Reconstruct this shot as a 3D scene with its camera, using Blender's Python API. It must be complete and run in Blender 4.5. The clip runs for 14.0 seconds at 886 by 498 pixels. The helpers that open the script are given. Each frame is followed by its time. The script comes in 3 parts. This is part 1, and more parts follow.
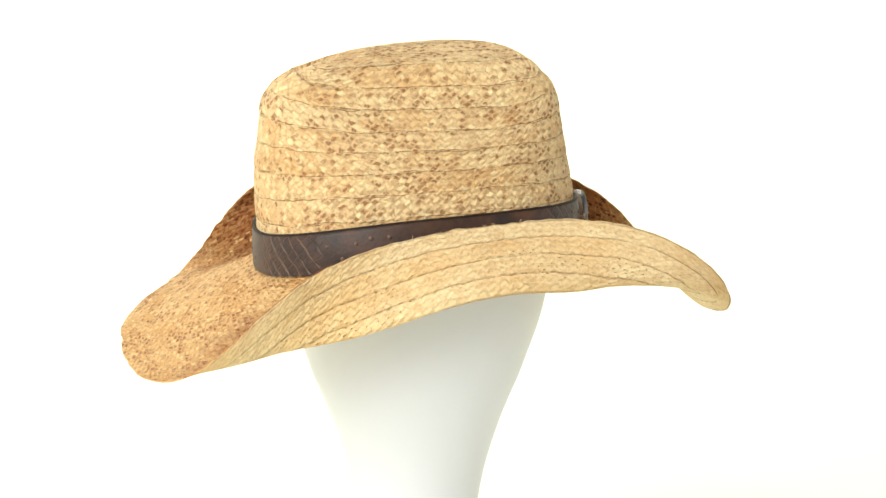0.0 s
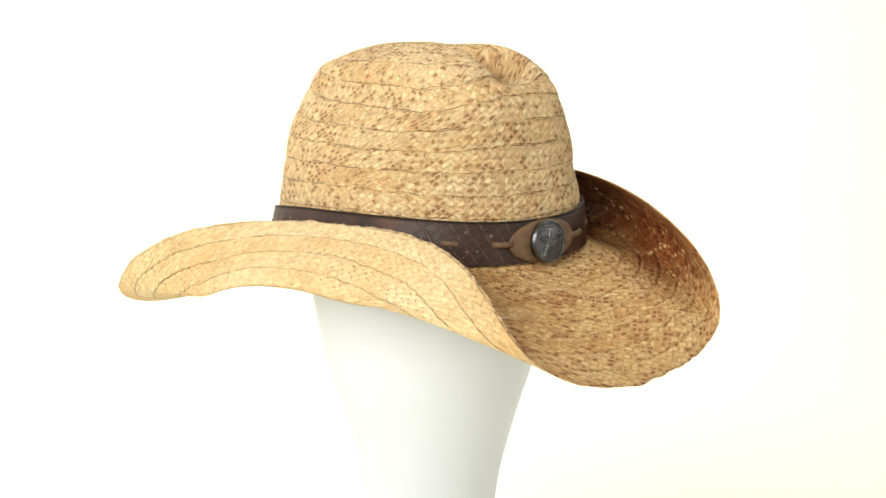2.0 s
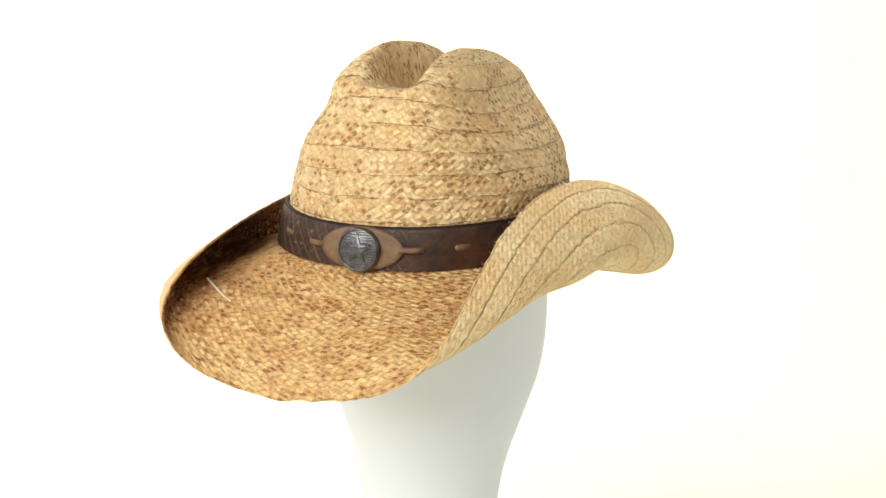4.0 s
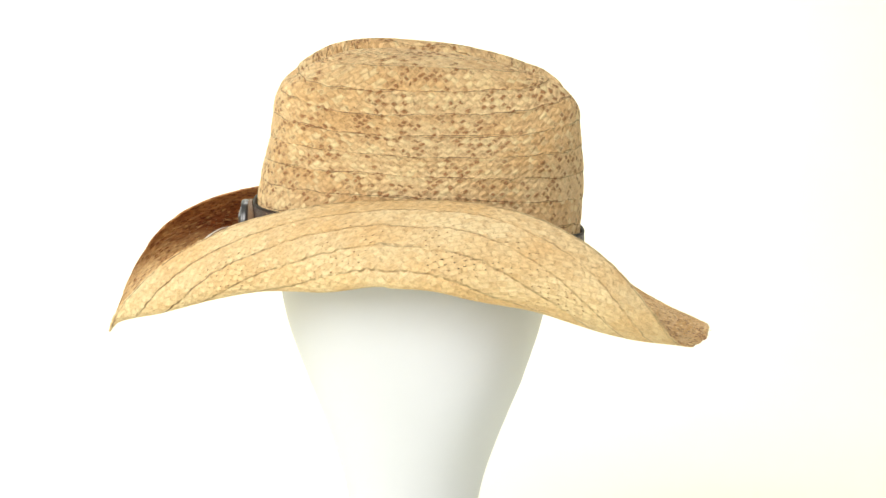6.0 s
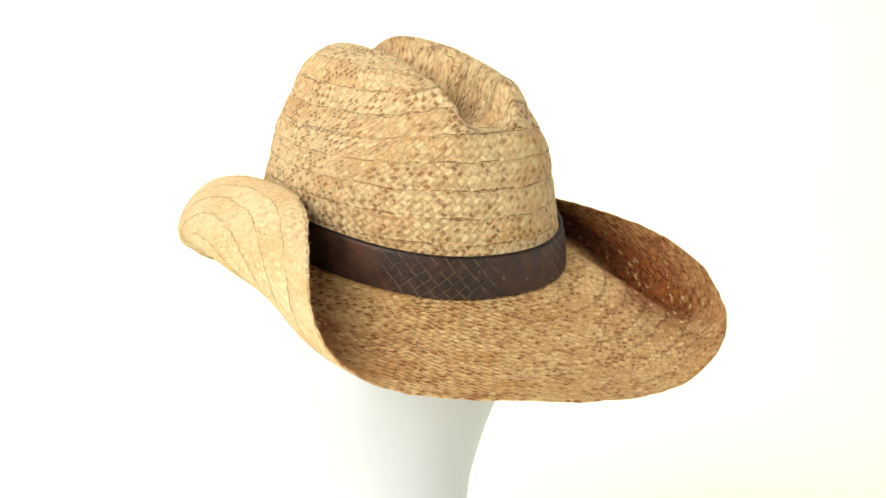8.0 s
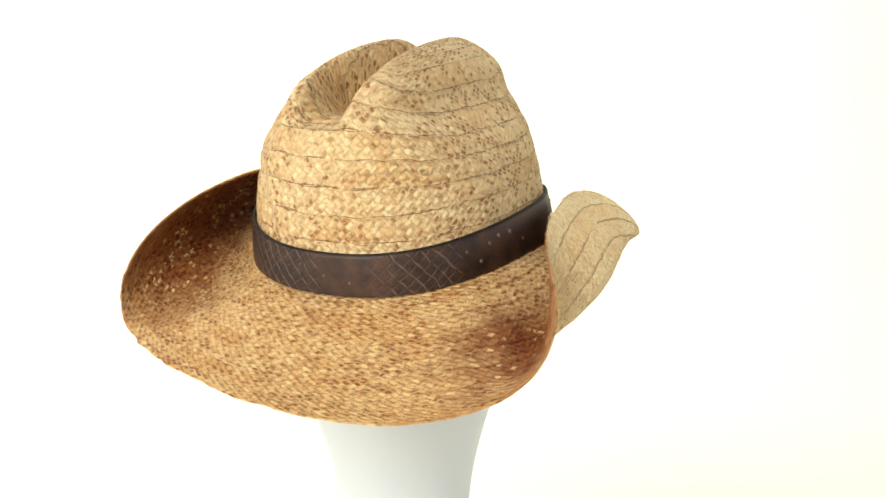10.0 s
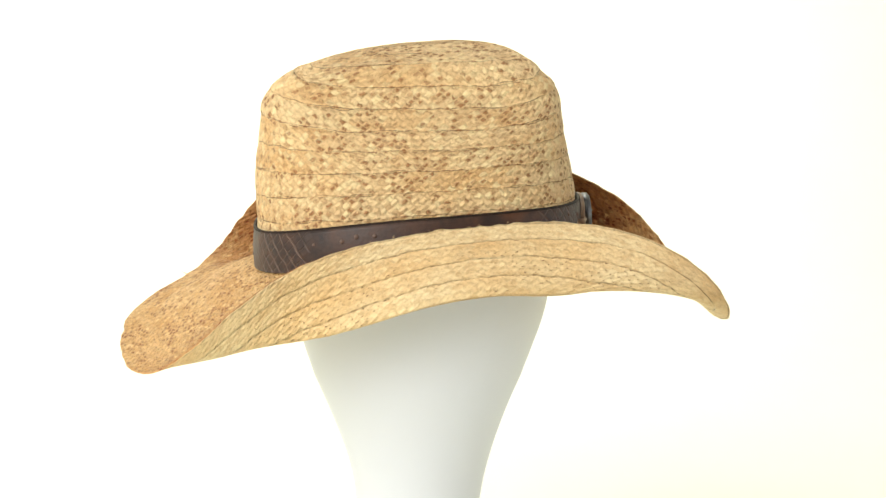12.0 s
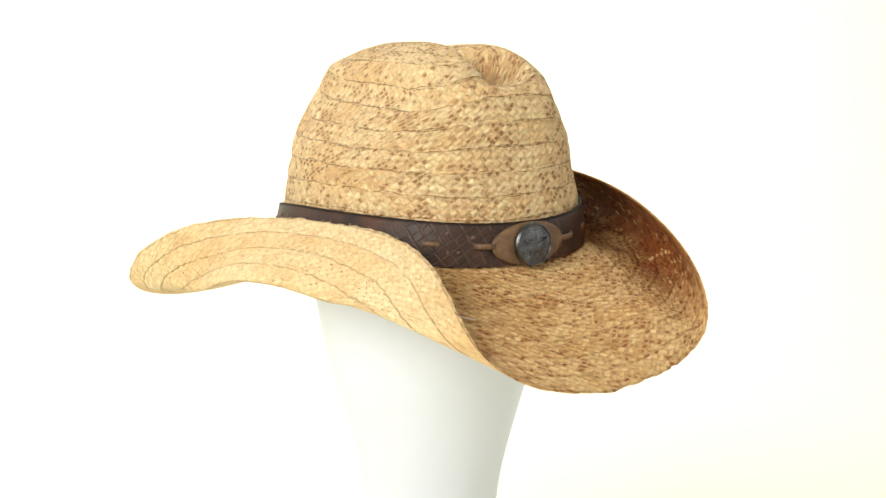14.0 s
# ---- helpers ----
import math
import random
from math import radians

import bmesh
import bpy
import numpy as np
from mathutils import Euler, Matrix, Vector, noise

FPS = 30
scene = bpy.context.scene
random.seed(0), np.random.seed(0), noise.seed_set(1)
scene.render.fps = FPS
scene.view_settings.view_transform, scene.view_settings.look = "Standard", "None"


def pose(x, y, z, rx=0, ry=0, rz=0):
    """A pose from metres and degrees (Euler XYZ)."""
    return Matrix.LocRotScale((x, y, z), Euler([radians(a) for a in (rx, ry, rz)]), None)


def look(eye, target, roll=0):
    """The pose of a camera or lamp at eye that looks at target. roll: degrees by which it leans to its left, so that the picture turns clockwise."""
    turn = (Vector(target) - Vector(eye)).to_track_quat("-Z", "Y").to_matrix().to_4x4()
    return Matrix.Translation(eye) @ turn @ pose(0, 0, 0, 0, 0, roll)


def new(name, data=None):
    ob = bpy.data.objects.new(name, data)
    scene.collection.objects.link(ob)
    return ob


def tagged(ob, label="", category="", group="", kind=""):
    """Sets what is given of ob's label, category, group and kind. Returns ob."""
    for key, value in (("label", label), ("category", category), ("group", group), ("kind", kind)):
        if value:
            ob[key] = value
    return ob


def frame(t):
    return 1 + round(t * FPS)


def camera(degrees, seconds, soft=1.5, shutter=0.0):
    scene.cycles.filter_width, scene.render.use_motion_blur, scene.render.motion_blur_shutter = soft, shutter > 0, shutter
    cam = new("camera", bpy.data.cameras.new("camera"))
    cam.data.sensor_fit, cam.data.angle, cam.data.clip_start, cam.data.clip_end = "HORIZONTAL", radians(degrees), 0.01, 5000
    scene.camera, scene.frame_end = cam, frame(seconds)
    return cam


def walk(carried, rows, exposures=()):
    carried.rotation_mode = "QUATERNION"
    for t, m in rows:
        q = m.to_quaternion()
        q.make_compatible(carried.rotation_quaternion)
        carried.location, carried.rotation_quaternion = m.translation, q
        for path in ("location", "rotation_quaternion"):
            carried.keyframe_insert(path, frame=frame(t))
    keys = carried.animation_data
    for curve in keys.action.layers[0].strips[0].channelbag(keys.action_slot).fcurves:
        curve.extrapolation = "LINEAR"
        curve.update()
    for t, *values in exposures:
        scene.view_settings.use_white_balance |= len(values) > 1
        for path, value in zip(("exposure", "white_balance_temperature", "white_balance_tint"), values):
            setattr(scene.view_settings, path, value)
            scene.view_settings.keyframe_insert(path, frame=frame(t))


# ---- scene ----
# ---------- camera (stands still) ----------
TURN_RATE = 30.54      # degrees a second, clockwise from above
FRONT_AT = 3.2         # the time at which the hat faces the camera
SUPPORT_Z = 0.40       # height of the hat's base above the table

cam = camera(32.62, 14.0)
EYE = (0.0, -0.95, 0.59475)
HERE = look(EYE, (EYE[0] + 0.016776, EYE[1] + 0.978167, EYE[2] - 0.207144), 0.553)
walk(cam, [(0.0, HERE), (14.0, HERE)], [(0.0, 0.16), (0.25, 0.0), (14.0, 0.0)])

# ---------- light: a bright white product studio ----------
world = bpy.data.worlds.new("studio")
scene.world = world
world.use_nodes = True
world.node_tree.nodes["Background"].inputs[0].default_value = (1.0, 0.985, 0.95, 1)
world.node_tree.nodes["Background"].inputs[1].default_value = 1.22


def softbox(name, eye, target, width, height, power, colour):
    lamp = bpy.data.lights.new(name, "AREA")
    lamp.shape, lamp.size, lamp.size_y = "RECTANGLE", width, height
    lamp.energy, lamp.color = power, colour
    ob = new(name, lamp)
    ob.matrix_world = look(eye, target)
    return ob


softbox("softbox_key", (-0.9, -1.6, 1.3), (0, 0, 0.45), 1.4, 0.9, 44.5, (1.0, 0.97, 0.93))
softbox("softbox_back", (-0.25, 1.1, 1.9), (-0.1, 2.0, 0.3), 2.2, 0.8, 39, (1.0, 0.99, 0.97))
scene.view_settings.exposure = 0.0


# ---------- node helpers ----------
def material(name):
    m = bpy.data.materials.new(name)
    m.use_nodes = True
    nt = m.node_tree
    return m, nt, nt.nodes["Principled BSDF"]


def val(nt, op, a, b=None, c=None, clamp=False):
    n = nt.nodes.new("ShaderNodeMath")
    n.operation, n.use_clamp = op, clamp
    for i, v in enumerate((a, b, c)):
        if v is None:
            continue
        if isinstance(v, (int, float)):
            n.inputs[i].default_value = v
        else:
            nt.links.new(v, n.inputs[i])
    return n.outputs[0]


def mix(nt, fac, a, b, blend="MIX"):
    n = nt.nodes.new("ShaderNodeMix")
    n.data_type, n.blend_type = "RGBA", blend
    for sock, v in ((n.inputs[0], fac), (n.inputs[6], a), (n.inputs[7], b)):
        if isinstance(v, (int, float)):
            sock.default_value = v
        elif isinstance(v, tuple):
            sock.default_value = (*v, 1)
        else:
            nt.links.new(v, sock)
    return n.outputs[2]


def ramp(nt, v, lo, hi):
    n = nt.nodes.new("ShaderNodeMapRange")
    n.interpolation_type = "SMOOTHSTEP"
    nt.links.new(v, n.inputs[0])
    n.inputs[1].default_value, n.inputs[2].default_value = lo, hi
    return n.outputs[0]


def noise_tex(nt, vec, scale, detail=3.0, rough=0.55):
    n = nt.nodes.new("ShaderNodeTexNoise")
    n.inputs["Scale"].default_value, n.inputs["Detail"].default_value = scale, detail
    n.inputs["Roughness"].default_value = rough
    nt.links.new(vec, n.inputs["Vector"])
    return n.outputs["Fac"]


def combine(nt, x, y, z=0.0):
    n = nt.nodes.new("ShaderNodeCombineXYZ")
    for i, v in enumerate((x, y, z)):
        if isinstance(v, (int, float)):
            n.inputs[i].default_value = v
        else:
            nt.links.new(v, n.inputs[i])
    return n.outputs[0]


def bump(nt, height, dist, strength, bsdf, below=None):
    n = nt.nodes.new("ShaderNodeBump")
    n.inputs["Distance"].default_value, n.inputs["Strength"].default_value = dist, strength
    nt.links.new(height, n.inputs["Height"])
    if below is not None:
        nt.links.new(below, n.inputs["Normal"])
    if bsdf is not None:
        nt.links.new(n.outputs[0], bsdf.inputs["Normal"])
    return n.outputs[0]


BRAID = 0.0138  # height of one sewn braid


def straw(name, light, tan, brown, fleck, hole, relief=0.8, glow_share=0.06, sewn=0.6, fold_tone=0.0, cell_size=0.0058, depth=0.16, thread=1.0):
    """Plaited raffia: diagonal strands over and under, brown flecks strand by strand, a sewn seam at every braid's edge. UV is in metres."""
    m, nt, bsdf = material(name)
    uv_node = nt.nodes.new("ShaderNodeUVMap")
    uv_node.uv_map = "UVMap"
    uv = uv_node.outputs[0]
    sep = nt.nodes.new("ShaderNodeSeparateXYZ")
    nt.links.new(uv, sep.inputs[0])
    u, v = sep.outputs[0], sep.outputs[1]
    warp = val(nt, "MULTIPLY", val(nt, "SUBTRACT", noise_tex(nt, uv, 110.0, 2.0), 0.5), 0.9)
    warp = val(nt, "ADD", warp, val(nt, "MULTIPLY", val(nt, "SUBTRACT", noise_tex(nt, uv, 620.0, 3.0), 0.5), 0.75))
    streak = noise_tex(nt, combine(nt, val(nt, "MULTIPLY", u, 120.0), val(nt, "MULTIPLY", v, 900.0)), 1.0, 4.0, 0.65)
    mottle = noise_tex(nt, uv, 520.0, 5.0, 0.75)
    uu = val(nt, "ADD", val(nt, "MULTIPLY", u, 1 / cell_size), warp)
    vv = val(nt, "ADD", val(nt, "MULTIPLY", v, 3 / BRAID), val(nt, "MULTIPLY", warp, 0.5))
    p, q = val(nt, "ADD", uu, vv), val(nt, "SUBTRACT", uu, vv)
    fp, fq = val(nt, "FRACT", p), val(nt, "FRACT", q)
    ip, iq = val(nt, "FLOOR", p), val(nt, "FLOOR", q)
    odd = val(nt, "PINGPONG", val(nt, "ADD", ip, iq), 1.0)
    wave_p = val(nt, "SINE", val(nt, "MULTIPLY", fp, math.pi))
    wave_q = val(nt, "SINE", val(nt, "MULTIPLY", fq, math.pi))
    over = val(nt, "ADD", val(nt, "MULTIPLY", odd, wave_p), val(nt, "MULTIPLY", val(nt, "SUBTRACT", 1.0, odd), wave_q))
    cell = nt.nodes.new("ShaderNodeTexWhiteNoise")
    cell.noise_dimensions = "2D"
    nt.links.new(combine(nt, ip, iq), cell.inputs["Vector"])
    rnd = cell.outputs["Value"]
    # patches where the dyed strands gather, in each braid apart
    band_id = val(nt, "FLOOR", val(nt, "MULTIPLY", v, 1 / BRAID))
    patch = noise_tex(nt, combine(nt, u, val(nt, "MULTIPLY", v, 0.8), val(nt, "MULTIPLY", band_id, 0.37)), 42.0, 3.0)
    gathers = ramp(nt, patch, 0.36, 0.66)
    dyed = ramp(nt, val(nt, "ADD", val(nt, "MULTIPLY", rnd, 0.8), val(nt, "MULTIPLY", gathers, 0.36)), 0.50, 0.92)
    under = val(nt, "ADD", val(nt, "MULTIPLY", odd, wave_q), val(nt, "MULTIPLY", val(nt, "SUBTRACT", 1.0, odd), wave_p))
    core = val(nt, "MULTIPLY", ramp(nt, val(nt, "ADD", over, val(nt, "MULTIPLY", warp, 0.25)), 0.40, 0.9), ramp(nt, under, 0.08, 0.6))
    tint = val(nt, "FRACT", val(nt, "MULTIPLY", rnd, 7.31))
    spot = val(nt, "MULTIPLY", val(nt, "MULTIPLY", dyed, core), fleck)
    fibre = noise_tex(nt, combine(nt, val(nt, "MULTIPLY", val(nt, "ADD", val(nt, "MULTIPLY", odd, p), val(nt, "MULTIPLY", val(nt, "SUBTRACT", 1.0, odd), q)), 5.0), val(nt, "MULTIPLY", rnd, 30.0)), 2.0, 2.0)
    coarse = noise_tex(nt, uv, 14.0, 3.0)
    base = mix(nt, ramp(nt, coarse, 0.35, 0.7), light, tan)
    base = mix(nt, val(nt, "MULTIPLY", ramp(nt, val(nt, "MULTIPLY", rnd, fibre), 0.2, 0.6), 0.5), base, tan)
    base = mix(nt, val(nt, "MULTIPLY", ramp(nt, mottle, 0.50, 0.66), 0.38), base, brown)
    base = mix(nt, val(nt, "MULTIPLY", ramp(nt, streak, 0.52, 0.75), 0.22), base, brown)
    spot = val(nt, "MULTIPLY", spot, ramp(nt, mottle, 0.25, 0.5))
    base = mix(nt, val(nt, "MULTIPLY", val(nt, "MULTIPLY", ramp(nt, tint, 0.55, 1.0), ramp(nt, under, 0.0, 0.4)), 0.17 * fleck), base, brown)
    base = mix(nt, val(nt, "MULTIPLY", val(nt, "SUBTRACT", 1.0, ramp(nt, tint, 0.0, 0.4)), 0.7 * fleck), base, tuple(min(0.95, c * 1.10 + 0.01) for c in light))
    col = mix(nt, spot, base, brown)
    # the dips between strands are also shaded brown in the colour
    gap = val(nt, "SUBTRACT", 1.0, ramp(nt, val(nt, "ADD", over, val(nt, "MULTIPLY", warp, 0.4)), 0.05, 0.70))
    col = mix(nt, val(nt, "MULTIPLY", gap, depth), col, brown)
    # the sewn seam
    vb = val(nt, "FRACT", val(nt, "ADD", val(nt, "MULTIPLY", v, 1 / BRAID), val(nt, "MULTIPLY", val(nt, "SUBTRACT", noise_tex(nt, uv, 160.0, 4.0), 0.5), 0.16)))
    seam = val(nt, "MULTIPLY", val(nt, "SUBTRACT", 1.0, ramp(nt, val(nt, "ABSOLUTE", val(nt, "SUBTRACT", vb, 0.035)), 0.006 * thread, 0.028 * thread)),
               ramp(nt, noise_tex(nt, combine(nt, u, band_id), 45.0, 3.0), 0.36, 0.56))
    if hole:
        side_of = nt.nodes.new("ShaderNodeUVMap")
        side_of.uv_map = "place"
        flat = nt.nodes.new("ShaderNodeSeparateXYZ")
        nt.links.new(side_of.outputs[0], flat.inputs[0])
        worn = ramp(nt, val(nt, "COSINE", val(nt, "MULTIPLY", flat.outputs[0], 2 * math.pi)), 0.35, 0.85)
        seam = val(nt, "MULTIPLY", seam, val(nt, "ADD", val(nt, "MULTIPLY", worn, 0.5), 0.5))
    col = mix(nt, val(nt, "MULTIPLY", seam, sewn), col, (brown[0] * 0.5, brown[1] * 0.42, brown[2] * 0.35))
    if hole:
        place = nt.nodes.new("ShaderNodeUVMap")
        place.uv_map = "place"
        at = nt.nodes.new("ShaderNodeSeparateXYZ")
        nt.links.new(place.outputs[0], at.inputs[0])
        ragged = val(nt, "MULTIPLY", val(nt, "SUBTRACT", noise_tex(nt, uv, 38.0, 3.0), 0.5), 0.5)
        flank = ramp(nt, val(nt, "ADD", val(nt, "ABSOLUTE", val(nt, "SINE", val(nt, "MULTIPLY", at.outputs[0], 2 * math.pi))), val(nt, "MULTIPLY", ragged, 0.6)), 0.28, 0.82)
        outer = ramp(nt, val(nt, "ADD", at.outputs[1], val(nt, "MULTIPLY", ragged, 0.8)), 0.18, 0.50)
        # the curled flanks are brown-dyed; the fold's shade is painted in too
        dye_shade = val(nt, "MULTIPLY", val(nt, "MULTIPLY", flank, outer), val(nt, "MULTIPLY", val(nt, "SUBTRACT", 1.0, val(nt, "MULTIPLY", ramp(nt, at.outputs[1], 0.72, 1.0), 0.35)), fold_tone))
        # single strands painted pale for specks of light through the open weave
        light_specks = val(nt, "MULTIPLY", ramp(nt, val(nt, "FRACT", val(nt, "MULTIPLY", rnd, 13.7)), 0.74, 0.9), val(nt, "MULTIPLY", core, fold_tone))
        light_specks = val(nt, "MULTIPLY", light_specks, val(nt, "MULTIPLY", ramp(nt, at.outputs[1], 0.3, 0.5), val(nt, "SUBTRACT", 1.0, ramp(nt, at.outputs[1], 0.75, 0.95))))
        light_specks = val(nt, "MULTIPLY", light_specks, ramp(nt, noise_tex(nt, uv, 30.0, 2.0), 0.36, 0.56))
        col = mix(nt, dye_shade, col, (0.36, 0.15, 0.055), "MULTIPLY")
        col = mix(nt, val(nt, "MULTIPLY", light_specks, 0.85), col, tuple(min(0.95, c * 1.1) for c in light))
    nt.links.new(col, bsdf.inputs["Base Color"])
    bsdf.inputs["Roughness"].default_value = 0.62
    bsdf.inputs["Specular IOR Level"].default_value = 0.3
    h = val(nt, "ADD", val(nt, "MULTIPLY", over, 0.8), val(nt, "MULTIPLY", fibre, 0.25))
    h = val(nt, "ADD", h, val(nt, "ADD", val(nt, "MULTIPLY", mottle, 0.7), val(nt, "MULTIPLY", streak, 0.4)))
    bump(nt, h, 0.0012, relief, bsdf)
    # thin straw lets some light through; loose weave has small holes
    glow = nt.nodes.new("ShaderNodeBsdfTranslucent")
    nt.links.new(col, glow.inputs[0])
    both = nt.nodes.new("ShaderNodeMixShader")
    both.inputs[0].default_value = glow_share
    nt.links.new(bsdf.outputs[0], both.inputs[1])
    nt.links.new(glow.outputs[0], both.inputs[2])
    out = nt.nodes["Material Output"]
    if hole:
        clear = nt.nodes.new("ShaderNodeBsdfTransparent")
        cp = val(nt, "SUBTRACT", 1.0, ramp(nt, wave_p, 0.15, 0.85))
        cq = val(nt, "SUBTRACT", 1.0, ramp(nt, wave_q, 0.15, 0.85))
        midway = val(nt, "MULTIPLY", ramp(nt, at.outputs[1], 0.36, 0.52), val(nt, "SUBTRACT", 1.0, ramp(nt, at.outputs[1], 0.78, 0.94)))
        loose = val(nt, "MULTIPLY", val(nt, "MULTIPLY", ramp(nt, noise_tex(nt, uv, 30.0, 2.0), 0.34, 0.54), midway), flank)
        op = val(nt, "GREATER_THAN", val(nt, "MULTIPLY", val(nt, "MULTIPLY", cp, cq), loose), hole)
        last = nt.nodes.new("ShaderNodeMixShader")
        nt.links.new(op, last.inputs[0])
        nt.links.new(both.outputs[0], last.inputs[1])
        nt.links.new(clear.outputs[0], last.inputs[2])
        nt.links.new(last.outputs[0], out.inputs["Surface"])
    else:
        nt.links.new(both.outputs[0], out.inputs["Surface"])
    return m


STRAW = straw("plaited_straw", (0.93, 0.69, 0.365), (0.83, 0.525, 0.23), (0.335, 0.150, 0.056), 0.96, 0.0, 1.1, 0.06, 0.85, 0.0, 0.0057, 0.14)
STRAW_BRIM = straw("plaited_straw_open", (0.90, 0.60, 0.265), (0.77, 0.43, 0.15), (0.34, 0.115, 0.030), 1.0, 0.80, 1.1, 0.02, 0.16, 0.95, 0.0066, 0.34)
STRAW_UNDER = straw("plaited_straw_back", (0.89, 0.70, 0.39), (0.82, 0.545, 0.245), (0.34, 0.17, 0.065), 0.3, 0.94, 0.8, 0.02, 0.85, 0.0, 0.0066, 0.16, 2.0)


def loose_material():
    m, nt, bsdf = material("loose_straw")
    co = nt.nodes.new("ShaderNodeTexCoord").outputs["Object"]
    nt.links.new(mix(nt, noise_tex(nt, co, 200.0, 2.0), (0.80, 0.60, 0.33), (0.50, 0.30, 0.12)), bsdf.inputs["Base Color"])
    bsdf.inputs["Roughness"].default_value = 0.6
    return m


LOOSE = loose_material()


def leather_material():
    """Snake-embossed leather: slanting scales in stretches, smooth rusty and black-rubbed patches between them. UV is in metres."""
    m, nt, bsdf = material("embossed_leather")
    uv = nt.nodes.new("ShaderNodeUVMap").outputs[0]
    flat = nt.nodes.new("ShaderNodeSeparateXYZ")
    nt.links.new(uv, flat.inputs[0])
    u, v = flat.outputs[0], flat.outputs[1]
    sway = val(nt, "MULTIPLY", val(nt, "SUBTRACT", noise_tex(nt, uv, 60.0, 2.0), 0.5), 0.9)
    p = val(nt, "ADD", val(nt, "ADD", val(nt, "MULTIPLY", u, 118.0), val(nt, "MULTIPLY", v, 98.0)), sway)
    q = val(nt, "ADD", val(nt, "SUBTRACT", val(nt, "MULTIPLY", u, 118.0), val(nt, "MULTIPLY", v, 150.0)), sway)
    to_p = val(nt, "ABSOLUTE", val(nt, "SUBTRACT", val(nt, "FRACT", p), 0.5))
    to_q = val(nt, "ABSOLUTE", val(nt, "SUBTRACT", val(nt, "FRACT", q), 0.5))
    # the joints that slope one way are pressed deeper than the others
    joint = val(nt, "MAXIMUM", ramp(nt, to_p, 0.36, 0.48), val(nt, "MULTIPLY", ramp(nt, to_q, 0.40, 0.49), 0.6))
    zone = ramp(nt, noise_tex(nt, combine(nt, u, 0.3), 13.0, 1.0), 0.44, 0.54)
    cell = nt.nodes.new("ShaderNodeTexWhiteNoise")
    cell.noise_dimensions = "2D"
    nt.links.new(combine(nt, val(nt, "FLOOR", val(nt, "ADD", p, 0.5)), val(nt, "FLOOR", val(nt, "ADD", q, 0.5))), cell.inputs["Vector"])
    tone = noise_tex(nt, uv, 55.0, 5.0, 0.65)
    blot = noise_tex(nt, uv, 24.0, 3.0)
    col = mix(nt, ramp(nt, tone, 0.32, 0.68), (0.024, 0.014, 0.010), (0.072, 0.034, 0.020))
    col = mix(nt, val(nt, "MULTIPLY", ramp(nt, blot, 0.52, 0.70), 0.75), col, (0.115, 0.042, 0.014))
    col = mix(nt, val(nt, "MULTIPLY", ramp(nt, noise_tex(nt, uv, 90.0, 4.0, 0.7), 0.58, 0.72), 0.7), col, (0.013, 0.010, 0.009))
    scaly = mix(nt, cell.outputs["Value"], (0.022, 0.017, 0.015), (0.058, 0.032, 0.022))
    col = mix(nt, val(nt, "MULTIPLY", zone, 0.75), col, scaly)
    rubbed = val(nt, "MULTIPLY", val(nt, "MULTIPLY", joint, zone), ramp(nt, noise_tex(nt, uv, 220.0, 3.0), 0.30, 0.58))
    col = mix(nt, val(nt, "MULTIPLY", rubbed, 0.8), col, (0.165, 0.105, 0.078))
    nt.links.new(col, bsdf.inputs["Base Color"])
    rough = nt.nodes.new("ShaderNodeMapRange")
    nt.links.new(tone, rough.inputs[0])
    rough.inputs[3].default_value, rough.inputs[4].default_value = 0.34, 0.60
    bsdf.inputs["Specular IOR Level"].default_value = 0.32
    nt.links.new(rough.outputs[0], bsdf.inputs["Roughness"])
    h = val(nt, "ADD", val(nt, "MULTIPLY", val(nt, "SUBTRACT", 1.0, joint), zone), val(nt, "MULTIPLY", noise_tex(nt, uv, 420.0, 4.0), 0.35))
    bump(nt, h, 0.0009, 0.8, bsdf)
    return m


LEATHER = leather_material()


def plain_leather(name, dark, light):
    m, nt, bsdf = material(name)
    co = nt.nodes.new("ShaderNodeTexCoord").outputs["Object"]
    col = mix(nt, ramp(nt, noise_tex(nt, co, 160.0, 4.0), 0.35, 0.7), dark, light)
    nt.links.new(col, bsdf.inputs["Base Color"])
    bsdf.inputs["Roughness"].default_value = 0.6
    bump(nt, noise_tex(nt, co, 900.0, 3.0), 0.0004, 0.5, bsdf)
    return m


TAN_LEATHER = plain_leather("tan_leather", (0.13, 0.07, 0.032), (0.20, 0.115, 0.055))
LACE = plain_leather("lace_leather", (0.10, 0.052, 0.024), (0.17, 0.095, 0.045))
EDGE_LEATHER = plain_leather("leather_edge", (0.014, 0.009, 0.007), (0.030, 0.018, 0.012))
EDGE_LEATHER.node_tree.nodes["Principled BSDF"].inputs["Specular IOR Level"].default_value = 0.15


def metal_material():
    m, nt, bsdf = material("aged_pewter")
    co = nt.nodes.new("ShaderNodeTexCoord").outputs["Object"]
    col = mix(nt, ramp(nt, noise_tex(nt, co, 220.0, 4.0), 0.35, 0.7), (0.09, 0.09, 0.093), (0.17, 0.17, 0.17))
    nt.links.new(col, bsdf.inputs["Base Color"])
    bsdf.inputs["Metallic"].default_value, bsdf.inputs["Roughness"].default_value = 1.0, 0.34
    bump(nt, noise_tex(nt, co, 700.0, 3.0), 0.0003, 0.4, bsdf)
    return m


PEWTER = metal_material()


